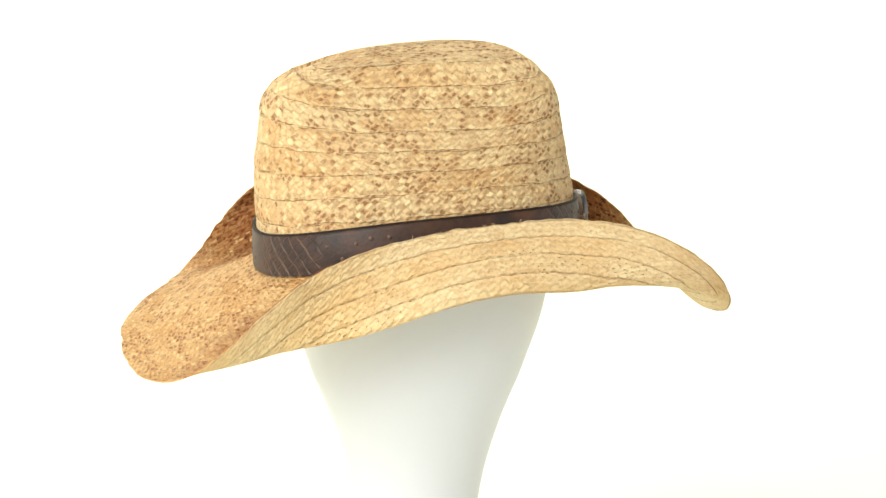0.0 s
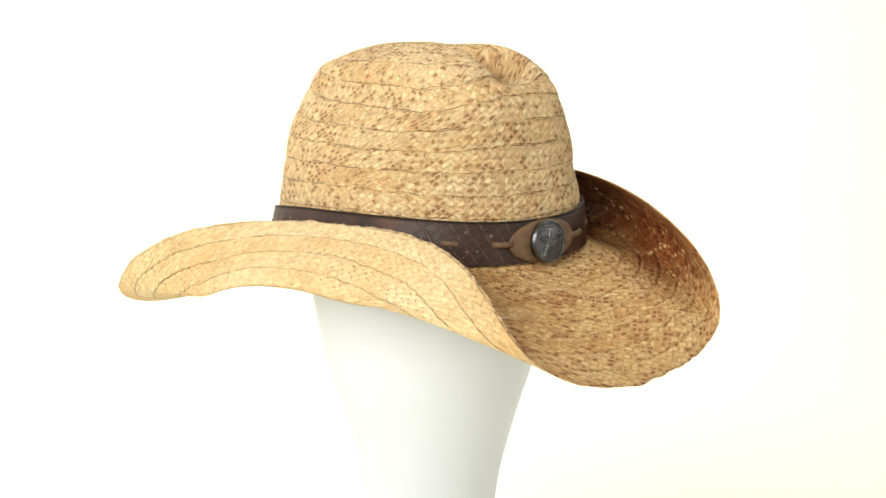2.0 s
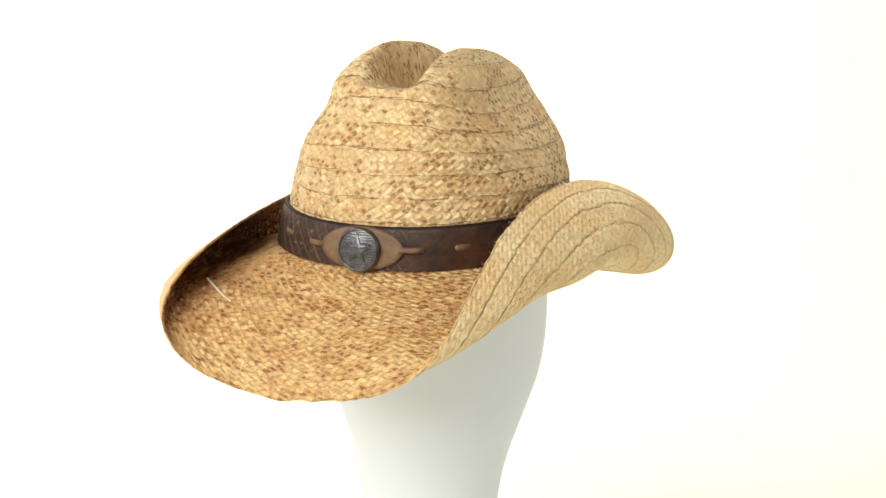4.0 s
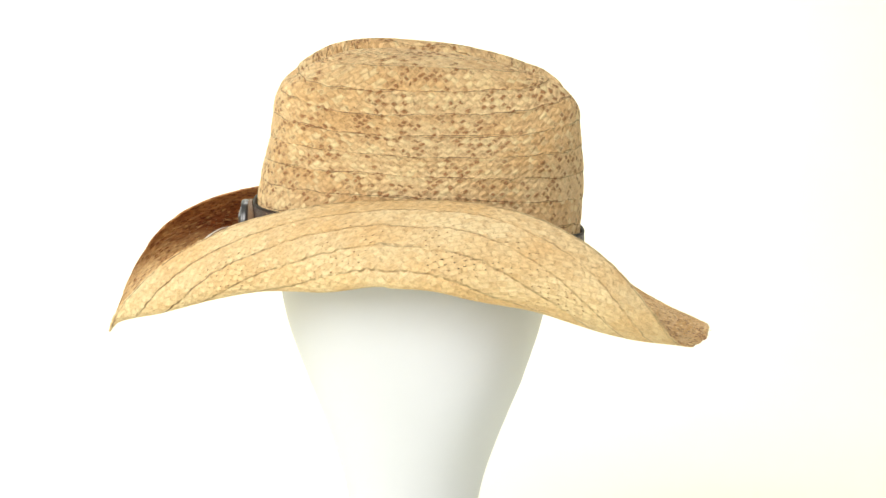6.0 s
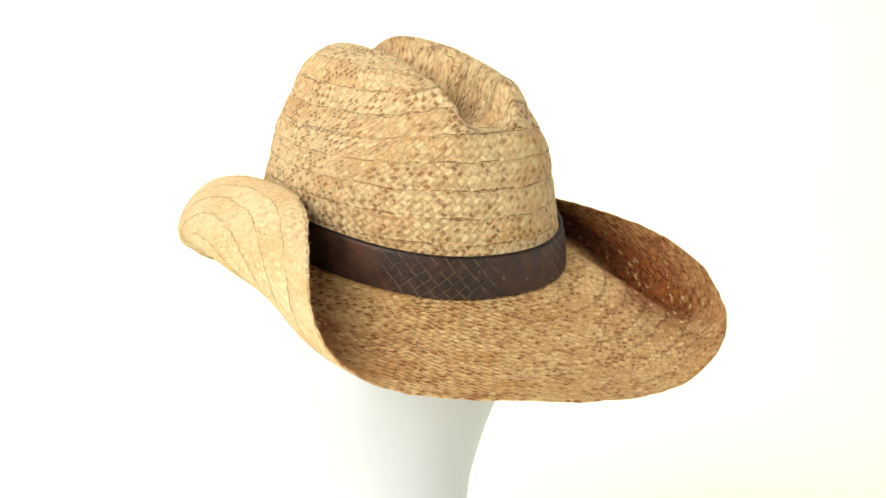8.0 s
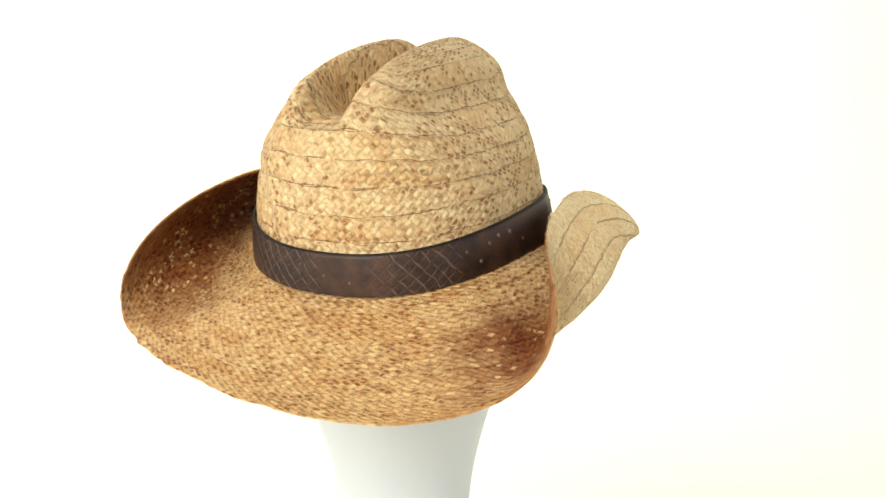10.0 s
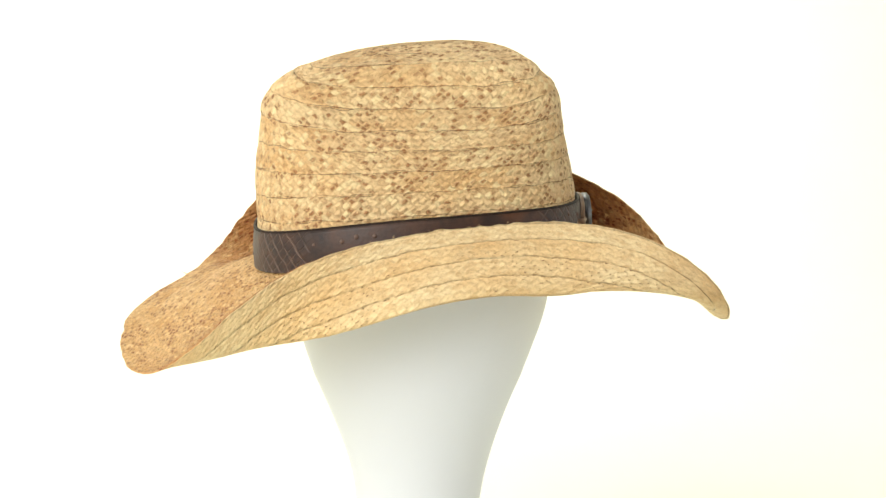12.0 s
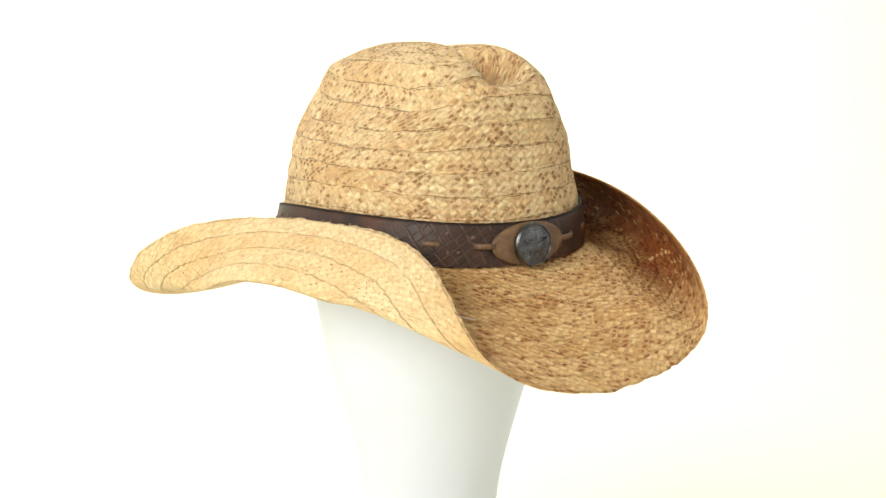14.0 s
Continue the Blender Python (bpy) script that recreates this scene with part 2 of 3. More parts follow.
def white_material(name, colour, rough, scale):
    m, nt, bsdf = material(name)
    co = nt.nodes.new("ShaderNodeTexCoord").outputs["Object"]
    k = noise_tex(nt, co, scale, 4.0)
    col = mix(nt, ramp(nt, k, 0.3, 0.75), colour, tuple(c * 0.965 for c in colour))
    nt.links.new(col, bsdf.inputs["Base Color"])
    bsdf.inputs["Roughness"].default_value = rough
    bump(nt, noise_tex(nt, co, scale * 30, 3.0), 0.0002, 0.15, bsdf)
    return m


FORM_WHITE = white_material("satin_white_form", (0.635, 0.665, 0.71), 0.42, 9.0)
PAPER = white_material("white_backdrop_paper", (0.93, 0.93, 0.76), 0.8, 2.0)

PALE = white_material("pale_straw", (0.95, 0.90, 0.80), 0.5, 60.0)
OVERHEAD_GREY = white_material("overhead_grey", (0.35, 0.35, 0.34), 0.9, 3.0)
DARK_WALL = white_material("dark_studio_wall", (0.06, 0.06, 0.06), 0.9, 3.0)


# ---------- mesh helpers ----------
def part(name, bm, mat, parent=None, label=""):
    me = bpy.data.meshes.new(name)
    bm.to_mesh(me)
    bm.free()
    me.materials.append(mat)
    ob = new(name, me)
    ob.parent = parent
    return tagged(ob, label)


def grid_part(name, xyz, uv, mat, parent, label="", closed=True, place=None):
    """A smooth sheet from a grid of points (rows, columns, 3) and of UVs (rows, columns + 1, 2); closed round the columns."""
    rows, cols = xyz.shape[:2]
    me = bpy.data.meshes.new(name)
    n = cols if closed else cols - 1
    i, j = np.meshgrid(np.arange(rows - 1), np.arange(n), indexing="ij")
    k = (j + 1) % cols
    quads = np.stack([i * cols + j, i * cols + k, (i + 1) * cols + k, (i + 1) * cols + j], -1).reshape(-1, 4)
    me.from_pydata(xyz.reshape(-1, 3).tolist(), [], quads.tolist())
    layer = me.uv_layers.new(name="UVMap")
    corner = np.stack([uv[i, j], uv[i, j + 1], uv[i + 1, j + 1], uv[i + 1, j]], 2).reshape(-1, 2)
    layer.data.foreach_set("uv", corner.astype(np.float32).ravel())
    if place is not None:
        second = me.uv_layers.new(name="place")
        corner = np.stack([place[i, j], place[i, j + 1], place[i + 1, j + 1], place[i + 1, j]], 2).reshape(-1, 2)
        second.data.foreach_set("uv", corner.astype(np.float32).ravel())
    me.polygons.foreach_set("use_smooth", np.ones(len(me.polygons), dtype=bool))
    me.materials.append(mat)
    me.update()
    ob = new(name, me)
    ob.parent = parent
    return tagged(ob, label)


def smooth(x, lo, hi):
    t = np.clip((x - lo) / (hi - lo), 0, 1)
    return t * t * (3 - 2 * t)


# ---------- the studio ----------
def backdrop():
    """A seamless sheet: table, bend and wall in one, with thickness."""
    path, r = [(-2.2, 0.0), (1.2, 0.0)], 0.9
    path += [(1.2 + r * math.sin(a), r - r * math.cos(a)) for a in np.linspace(0.08, math.pi / 2, 24)]
    path += [(1.2 + r, 3.2)]
    bm = bmesh.new()
    rows = []
    for y, z in path:
        rows.append([bm.verts.new((x, y, z)) for x in (-3.0, 3.0)])
    for a, b in zip(rows, rows[1:]):
        bm.faces.new((a[0], a[1], b[1], b[0])).smooth = True
    ob = part("backdrop", bm, PAPER)
    thick = ob.modifiers.new("thickness", "SOLIDIFY")
    thick.thickness, thick.offset = 0.004, -1
    return tagged(ob, "seamless white paper sweep under and behind the hat", "backdrop", kind="structure")


backdrop()


# added out of view to hold back light from above
def overhead_panel():
    bm = bmesh.new()
    bmesh.ops.create_cube(bm, size=1, matrix=Matrix.Translation((0, 0, 2.35)) @ Matrix.Diagonal((6.4, 4.8, 0.05, 1)))
    ob = part("ceiling", bm, OVERHEAD_GREY)
    return tagged(ob, "unseen grey panel added overhead to hold back light from above", "ceiling", kind="structure")


overhead_panel()


# unseen; stands for the dark room that the concho mirrors
def studio_wall():
    bm = bmesh.new()
    bmesh.ops.create_cube(bm, size=1, matrix=Matrix.Translation((0, -2.35, 1.15)) @ Matrix.Diagonal((3.6, 0.05, 2.3, 1)))
    ob = part("wall_south", bm, DARK_WALL)
    return tagged(ob, "dark grey studio wall behind the camera", "wall", kind="structure")


studio_wall()


# ---------- the hat's form ----------
# x to the hat's left, y to its back, z up from the foot of the crown; phi 0 at the front, 90 degrees at +x
RIM_X = (7.7, 8.8, 123.5, 5.1, -25.0, 0.2, 35.0, 6.2, -1.1, 1.3, -0.7, 2.8, 2.2, -0.8, -1.9)
RIM_Y = (-14.0, -192.7, 10.2, 4.9, 5.9, 4.6, -2.5, 5.0, -0.1, -0.1, -2.1, 2.3, 1.1, -1.3, 0.6)
RIM_Z = (-9.0, 8.4, 9.5, -46.1, 1.8, -2.2, 1.4, -0.4, 0.2, -2.4, 1.8, 3.4, -1.4, -0.4, 0.9)
# round the brim: its width, where its bow lies on the way to the rim, and the bow's turn
WIDTH = (107.8, 4.3, -2.4, -11.0, -4.4, 6.7, -6.4, -3.4, 5.9)
DIP = (32.1, -18.3, -27.3, 7.0, 14.1, 0.5, 5.1)  # how far the bow points down
SKEW = (1.593, -0.047, -0.502, 0.430, 0.523, 0.237, 0.023)
TURN = (-30.6, 21.2, 9.3, 18.2, -0.8, -1.8, -2.8)


def wave(coefs, phi):
    out = np.full_like(phi, coefs[0])
    for k in range(1, (len(coefs) + 1) // 2):
        out = out + coefs[2 * k - 1] * np.cos(k * phi) + coefs[2 * k] * np.sin(k * phi)
    return out * 0.001


def foot_z(phi):
    return -0.0025 + 0.009 * np.cos(phi) - 0.0045 * np.cos(2 * phi)


# outline of the crown by height: half width, length forward and backward, middle in x
LEVEL = (-0.02, 0.01, 0.03, 0.048, 0.066, 0.079, 0.0933, 0.106, 0.118)
HALF_X = (0.0880, 0.0862, 0.0837, 0.0816, 0.0711, 0.0594, 0.0445, 0.0420, 0.0425)
FRONT_Y = (0.1032, 0.1024, 0.1010, 0.0980, 0.0932, 0.0907, 0.0895, 0.0822, 0.0608)
BACK_Y = (0.1018, 0.1015, 0.1027, 0.1030, 0.0999, 0.0986, 0.0987, 0.0859, 0.0612)
MID_X = (0.0064, 0.0080, 0.0097, 0.0098, 0.0103, 0.0106, 0.0115, 0.0105, 0.0036)
SQUARE = (2.320, 2.170, 3.670)  # how boxy the oval is: at the foot, half way up, at the top
TWIST = (-0.0085, 0.0035, -0.0092)
PINCH = (0.0024, 0.0286, -0.0914)
RIDGE = (0.1195, 0.1324, 0.1310, 0.1249, 0.1088)  # top line from front to back
SHOULDER = 0.106
DRAW = 0.76  # how far the top draws in lengthwise
ROLL = 0.156  # how evenly the top rolls in


def soft(z, table):
    """The table's value at height z, rounded off between its rows."""
    return sum(np.interp(z + d, LEVEL, table) for d in (-0.006, -0.003, 0, 0.003, 0.006)) / 5


def oval(z, phi):
    e = 2 / np.interp(z, (0, 0.05, 0.1), SQUARE)
    sx, sy = np.sin(phi), -np.cos(phi)
    x = soft(z, HALF_X) * np.sign(sx) * np.abs(sx) ** e
    y = np.where(sy < 0, soft(z, FRONT_Y), soft(z, BACK_Y)) * np.sign(sy) * np.abs(sy) ** e
    steps = (0, 0.06, 0.11)
    x = x * (1 + np.interp(z, steps, PINCH) * y / 0.1) + np.interp(z, steps, TWIST) * y
    return soft(z, MID_X) + x, y


def ridge_z(x, y):
    """Top line of the crown from front to back."""
    at = (-0.09, -0.045, 0, 0.045, 0.09)
    line = sum(np.interp(y + d, at, RIDGE) for d in (-0.02, -0.01, 0, 0.01, 0.02)) / 5
    return line - 0.0003 * smooth(x, 0.0, 0.03)


def crown_point(s, phi):
    """s: 0 at the foot, 1 at the shoulder, 2 at the middle of the top."""
    w = np.clip(s, 0, 1)
    side = np.sin(phi) ** 2
    z = w * SHOULDER + foot_z(phi) * (1 - w) + (0.003 - 0.013 * side) * smooth(w, 0.35, 1.0)
    x, y = oval(z, phi)
    q = np.clip(s - 1, 0, 1)
    turn = np.sin(q * math.pi / 2)
    inset = (1 - ROLL) * (1 - np.cos(q * math.pi / 2)) + ROLL * q
    mx = soft(z, MID_X)
    x = mx + (x - mx) * (1 - inset)
    y = y * (1 - inset * DRAW)
    z = z + (ridge_z(x, y) - z) * turn
    # the crease along the top
    floor = 0.088 + 0.0035 * smooth(-y, -0.03, 0.03) - 0.0075 * np.clip(y, 0, 0.1) / 0.1 + 0.15 * np.clip(-y, 0, 0.1) - 0.010 * np.exp(-((y - 0.01) / 0.05) ** 4)
    g = np.exp(-np.abs((x - 0.0140) / 0.0165) ** 5)
    z = np.where(z > floor, floor + (z - floor) * (1 - 0.88 * g), z)
    return np.stack([x, y, z], -1)


COLS = 640


def even_angles(n):
    """Angles that step evenly along the crown's foot."""
    a = np.linspace(0, 2 * math.pi, 6001)
    x, y = oval(np.zeros_like(a), a)
    run = np.concatenate([[0], np.cumsum(np.hypot(np.diff(x), np.diff(y)))])
    return np.interp(np.arange(n) * run[-1] / n, run, a)


PHI = even_angles(COLS)


def lengths(xyz):
    """Length along the middle row of a closed sheet, column by column."""
    mid = xyz[len(xyz) // 2]
    step = np.linalg.norm(np.roll(mid, -1, 0) - mid, axis=-1)
    return np.concatenate([[0], np.cumsum(step)])


def sheet_normals(xyz):
    du = np.roll(xyz, -1, 1) - np.roll(xyz, 1, 1)
    dv = np.gradient(xyz, axis=0)
    n = np.cross(du, dv)
    return n / np.maximum(np.linalg.norm(n, axis=-1, keepdims=True), 1e-9)


def wobble(phi, k, amount):
    a = sum(math.sin(i * 2.3 + k * 1.7) * np.sin(phi * f + k * (i + 1.3)) for i, f in enumerate((3, 5, 8, 13, 21)))
    return a * amount


def row_s(r):
    """Height along the crown of sewn row r."""
    return np.where(r < 7.7, r / 7.7, 1 + (r - 7.7) / 3.6)


def crown(hat):
    rows, n = 12, 12
    first, lap = None, 0
    for k in range(rows):
        r = np.linspace(k, min(k + 1.14, 11.3), n)
        s = row_s(r[:, None] + wobble(PHI, k, 0.03)[None, :] * (0 < k < rows - 1))
        xyz = crown_point(np.clip(s, 0, 2), np.broadcast_to(PHI, s.shape))
        nrm = sheet_normals(xyz)
        # each braid stands proud at its lower edge and tucks under the next one at its upper edge
        t = np.linspace(0, 1, n)[:, None]
        lift = 0.00025 * (1 - t) - 0.0004 * t + 0.0003 * np.sin(np.pi * t)
        lift = lift + 0.00012 * wobble(PHI, k + 5, 1.0)[None, :]
        lift[0] -= 0.0002
        xyz = xyz + nrm * (lift * (0.25 if k >= 8 else 1.0))[..., None]
        ulen = lengths(xyz)
        rise = np.linalg.norm(np.diff(xyz, axis=0), axis=-1).sum(0).mean() / 1.14
        laps = max(1, round(rise / BRAID + 0.2))  # the crease swallows several turns of braid
        uv = np.stack(np.broadcast_arrays(ulen[None, :] + 0.137 * k, (lap + laps * np.linspace(0, 1.14, n)[:, None]) * BRAID), -1)
        lap += laps
        ob = grid_part("crown" if first is None else "crown_braid", xyz, uv, STRAW, hat if first is None else first)
        first = first or ob
    return first


def brim_ends(phi):
    z0 = foot_z(phi)
    bx, by = oval(z0, phi)
    b = np.stack([bx, by, z0], -1)
    e = np.stack([wave(RIM_X, phi), wave(RIM_Y, phi), wave(RIM_Z, phi)], -1)
    return b, e - b


def square_to(bow, chord):
    u = chord / np.linalg.norm(chord, axis=-1, keepdims=True)
    bow = bow - u * (bow * u).sum(-1, keepdims=True)
    return bow / np.linalg.norm(bow, axis=-1, keepdims=True)


def bow_table():
    """The side to which the brim bows out, all round, with its turns softened."""
    phi = np.linspace(0, 2 * math.pi, 720, endpoint=False)
    a = np.arctan2(-np.cos(phi) / 0.104, np.sin(phi) / 0.088) + np.radians(1000 * wave(TURN, phi))
    d = np.radians(1000 * wave(DIP, phi))
    chord = brim_ends(phi)[1]
    bow = square_to(np.stack([np.cos(a) * np.cos(d), np.sin(a) * np.cos(d), -np.sin(d)], -1), chord)
    for _ in range(3):
        bow = sum(np.roll(bow, i, 0) for i in range(-22, 23)) / 45
        bow = square_to(bow, chord)
    return np.concatenate([phi, [2 * math.pi]]), np.concatenate([bow, bow[:1]])


BOW_AT, BOW = bow_table()


def brim_point(w, phi):
    """w: 0 at the crown, 1 at the rim."""
    b, chord = brim_ends(phi)
    span = np.linalg.norm(chord, axis=-1)
    around = np.mod(phi, 2 * math.pi)
    bow = square_to(np.stack([np.interp(around, BOW_AT, BOW[:, i]) for i in range(3)], -1), chord)
    spare = wave(WIDTH, phi) - span * 1.004
    width = span * 1.004 + (spare + np.sqrt(spare ** 2 + 0.0012 ** 2)) / 2
    skew = np.clip(1000 * wave(SKEW, phi), 0.6, 2.4)
    t = np.linspace(0, 1, 60)[:, None]

    def curve(h):
        m = np.clip(2 * h / span, 0, 1)
        along = t * (1 - m) + m * (1 - np.cos(np.pi * t)) / 2
        return b + chord * along[..., None] + bow * (h * np.sin(np.pi * t ** skew))[..., None]

    # the bow's height that gives the brim its width
    lo, hi = np.zeros(phi.shape), np.full(phi.shape, 0.09)
    for _ in range(16):
        mid = (lo + hi) / 2
        longer = np.linalg.norm(np.diff(curve(mid), axis=0), axis=-1).sum(0) > width
        hi, lo = np.where(longer, mid, hi), np.where(longer, lo, mid)
    fine = curve((lo + hi) / 2)
    step = np.linalg.norm(np.diff(fine, axis=0), axis=-1)
    cum = np.concatenate([np.zeros((1, len(phi))), np.cumsum(step, 0)])
    cum = cum / cum[-1]
    res = np.zeros((len(w), len(phi), 3))
    for j in range(len(phi)):
        for ax in range(3):
            res[:, j, ax] = np.interp(w, cum[:, j], fine[:, j, ax])
    return res


def ragged(k, size):
    """Uneven run of a braid's edge: slow waves and short frays."""
    rnd = np.random.RandomState(40 + k)
    fray = rnd.normal(size=COLS)
    for _ in range(3):
        fray = (np.roll(fray, 1) + 2 * fray + np.roll(fray, -1)) / 4
    return size * (wobble(PHI, k + 2, 0.5) + fray)


def brim(hat):
    rows, n = 8, 8
    rim = None
    fine = brim_point(np.linspace(0, 1, 161), PHI)
    nrm_all = -sheet_normals(fine)
    cols = np.arange(COLS)[None, :]

    def sample(grid, w):
        f = np.clip(w, 0, 1) * 160
        i = np.minimum(f.astype(int), 159)
        f = (f - i)[..., None]
        return grid[i, cols] * (1 - f) + grid[i + 1, cols] * f

    edge = [np.full(COLS, k / rows) + (ragged(k, 0.0055) if 0 < k < rows else 0) for k in range(rows + 1)]
    for k in reversed(range(rows)):
        t = np.linspace(0, 1, n)[:, None]
        end = edge[k + 1] + (0.13 / rows if k < rows - 1 else 0)
        wide = edge[k] * (1 - t) + end * t
        w = np.linspace(k / rows, min((k + 1.13) / rows, 1.0), n)
        xyz, nrm = sample(fine, wide), sample(nrm_all, wide)
        sway = 0.00003 * wobble(PHI, k + 9, 1.0)[None, :]
        upper = xyz + nrm * (0.0005 + sway + 0.00005 * (2 * t - 1))[..., None]
        lower = xyz + nrm * (-0.0005 + sway + 0.00005 * (2 * t - 1))[..., None]
        if k == rows - 1:  # the rim is slightly uneven
            lip = (xyz[-1] - xyz[-2]) / np.linalg.norm(xyz[-1] - xyz[-2], axis=-1, keepdims=True) * ragged(31, 0.0008)[:, None]
            upper[-1], lower[-1] = upper[-1] + lip, lower[-1] + lip
        back = lower[::-1]
        ring = np.concatenate([upper, back, upper[:1]])

        def round_edge(a):
            return np.concatenate([a, a[::-1], a[:1]])[:, None]

        turn = np.concatenate([PHI / (2 * math.pi), [1.0]])[None, :]
        uv = np.stack(np.broadcast_arrays(lengths(xyz)[None, :] + 0.211 * k, round_edge((k + np.linspace(0, 1.13, n)) * BRAID)), -1)
        place = np.stack(np.broadcast_arrays(turn, round_edge(w)), -1)
        ob = grid_part("brim" if rim is None else "brim_braid", ring, uv, STRAW_BRIM, hat if rim is None else rim, place=place)
        ob.data.materials.append(STRAW_UNDER)
        index = np.zeros((2 * n, COLS), dtype=np.int32)
        index[n:2 * n - 1] = 1
        ob.data.polygons.foreach_set("material_index", index.ravel())
        rounded = np.ones((2 * n, COLS), dtype=bool)
        rounded[[n - 1, 2 * n - 1]] = False
        ob.data.polygons.foreach_set("use_smooth", rounded.ravel())
        rim = rim or ob
    return rim


def band_point(h, phi, out):
    """On the hatband: h metres above the brim, out metres off the crown."""
    z = foot_z(phi) + 0.001 + h
    x, y = oval(z, phi)
    nx, ny = np.sin(phi) / 0.088, -np.cos(phi) / 0.104
    ln = np.hypot(nx, ny)
    return np.stack([x + nx / ln * out, y + ny / ln * out, z], -1)


def hatband(hat):
    tall, thick, n = 0.0245, 0.0022, 10
    h = np.concatenate([np.linspace(0, tall, n), [tall + 0.0004, tall, 0.0, 0.0]])
    o = np.concatenate([0.0026 + 0.0006 * np.sin(np.linspace(0, math.pi, n)), [0.0018, 0.0006, 0.0006, 0.0026]])
    xyz = np.stack([band_point(np.full_like(PHI, a), PHI, b) for a, b in zip(h, o)])
    uv = np.stack(np.broadcast_arrays(np.linspace(0, 0.61, COLS + 1)[None, :], h[:, None]), -1)
    return grid_part("hatband", xyz, uv, LEATHER, hat, "dark brown embossed leather hatband")


# ---------- the head form ----------
def head_form():
    zs = (-0.40, -0.385, -0.36, -0.30, -0.235, -0.20, -0.176, -0.150, -0.12, -0.09, -0.05, -0.01, 0.03, 0.06, 0.078, 0.084)
    hx = (0.105, 0.105, 0.095, 0.063, 0.0483, 0.0448, 0.0443, 0.0472, 0.054, 0.0615, 0.070, 0.076, 0.072, 0.055, 0.028, 0.001)
    hy = (0.105, 0.105, 0.095, 0.060, 0.044, 0.041, 0.041, 0.046, 0.056, 0.068, 0.082, 0.088, 0.085, 0.066, 0.034, 0.001)
    mx = (0.0, 0.0, 0.0, 0.005, 0.0097, 0.0107, 0.0107, 0.0107, 0.0104, 0.0085, 0.009, 0.009, 0.009, 0.009, 0.012, 0.012)
    my = (0.0, 0.0, 0.0, 0.0, -0.0002, -0.0012, -0.0022, -0.0022, -0.0015, -0.001, -0.002, -0.002, -0.002, 0, 0, 0)
    z = np.concatenate([np.linspace(a, b, 6, endpoint=False) for a, b in zip(zs, zs[1:])] + [[zs[-1]]])

    def rounded(table):
        v = np.interp(z, zs, table)
        for _ in range(6):
            v[1:-1] = (v[:-2] + 2 * v[1:-1] + v[2:]) / 4
        return v

    phi = np.linspace(0, 2 * math.pi, 96, endpoint=False)
    # a slight swell behind the jaw
    swell = 1 + 0.13 * np.exp(-((z[:, None] + 0.085) / 0.045) ** 2) * np.exp(-((phi - math.radians(112)) / math.radians(26)) ** 2)
    X = rounded(mx)[:, None] + rounded(hx)[:, None] * np.sin(phi) * swell
    Y = rounded(my)[:, None] - rounded(hy)[:, None] * np.cos(phi) * swell
    Z = np.broadcast_to(z[:, None], X.shape)
    uv = np.zeros((len(z), 97, 2))
    ob = grid_part("head_form", np.stack([X, Y, Z], -1), uv, FORM_WHITE, None)
    return tagged(ob, "smooth satin white faceless display head form under the hat", "mannequin head")


def on_band(deg, h, out):
    """A place and its axes (along, up, away) on the band at an angle."""
    p = np.radians(np.array([deg - 1.0, deg, deg + 1.0]))
    q = band_point(np.full(3, h), p, out)
    up = band_point(np.full(3, h + 0.002), p, out)[1] - q[1]
    along = Vector(q[2] - q[0]).normalized()
    away = along.cross(Vector(up)).normalized()
    return Vector(q[1]), along, away.cross(along).normalized(), away


def axes(o, along, up, away):
    m = Matrix((along, up, away)).transposed().to_4x4()
    m.translation = o
    return m


MIDDLE, HEIGHT = 0.1, 0.0125  # of the concho on the band


def leather_patch(hat):
    """An oval leather tab with drawn-out ends, bent round the band."""
    bm = bmesh.new()
    loops = []
    n = 56
    for out, size in ((0.0032, 1.0), (0.0050, 1.0), (0.0056, 0.97), (0.0058, 0.85), (0.0058, 0.4)):
        loop = []
        for i in range(n):
            a = 2 * math.pi * i / n
            x = 0.0245 * math.cos(a) * size
            y = 0.0122 * math.sin(a) * size * (1 - 0.12 * abs(math.cos(a)) ** 3)
            o, al, up, aw = on_band(MIDDLE + math.degrees(x / 0.100), HEIGHT + y, out)
            loop.append(bm.verts.new(o))
        loops.append(loop)
    for a, b in zip(loops, loops[1:]):
        for i in range(n):
            bm.faces.new((a[i], a[(i + 1) % n], b[(i + 1) % n], b[i])).smooth = True
    bm.faces.new(loops[-1]).smooth = True
    bmesh.ops.recalc_face_normals(bm, faces=bm.faces)
    return part("leather_patch", bm, TAN_LEATHER, hat, "tan oval leather patch")


def lace(hat, start, end, h, out):
    """One running stitch of leather thong, its ends sunk into the band."""
    bm = bmesh.new()
    rings = []
    for i in range(13):
        t = i / 12
        lift = out * min(1, 5 * t, 5 * (1 - t)) - 0.001
        o, al, up, aw = on_band(start + (end - start) * t, h, 0.0030 + lift)
        ring = []
        for j in range(8):
            a = 2 * math.pi * j / 8
            ring.append(bm.verts.new(o + up * (0.0017 * math.cos(a)) + aw * (0.0008 * math.sin(a))))
        rings.append(ring)
    for a, b in zip(rings, rings[1:]):
        for j in range(8):
            bm.faces.new((a[j], a[(j + 1) % 8], b[(j + 1) % 8], b[j])).smooth = True
    bm.faces.new(rings[0])
    bm.faces.new(rings[-1])
    bmesh.ops.recalc_face_normals(bm, faces=bm.faces)
    return part("lace_stitch", bm, LACE, hat, "flat brown leather lace stitch")


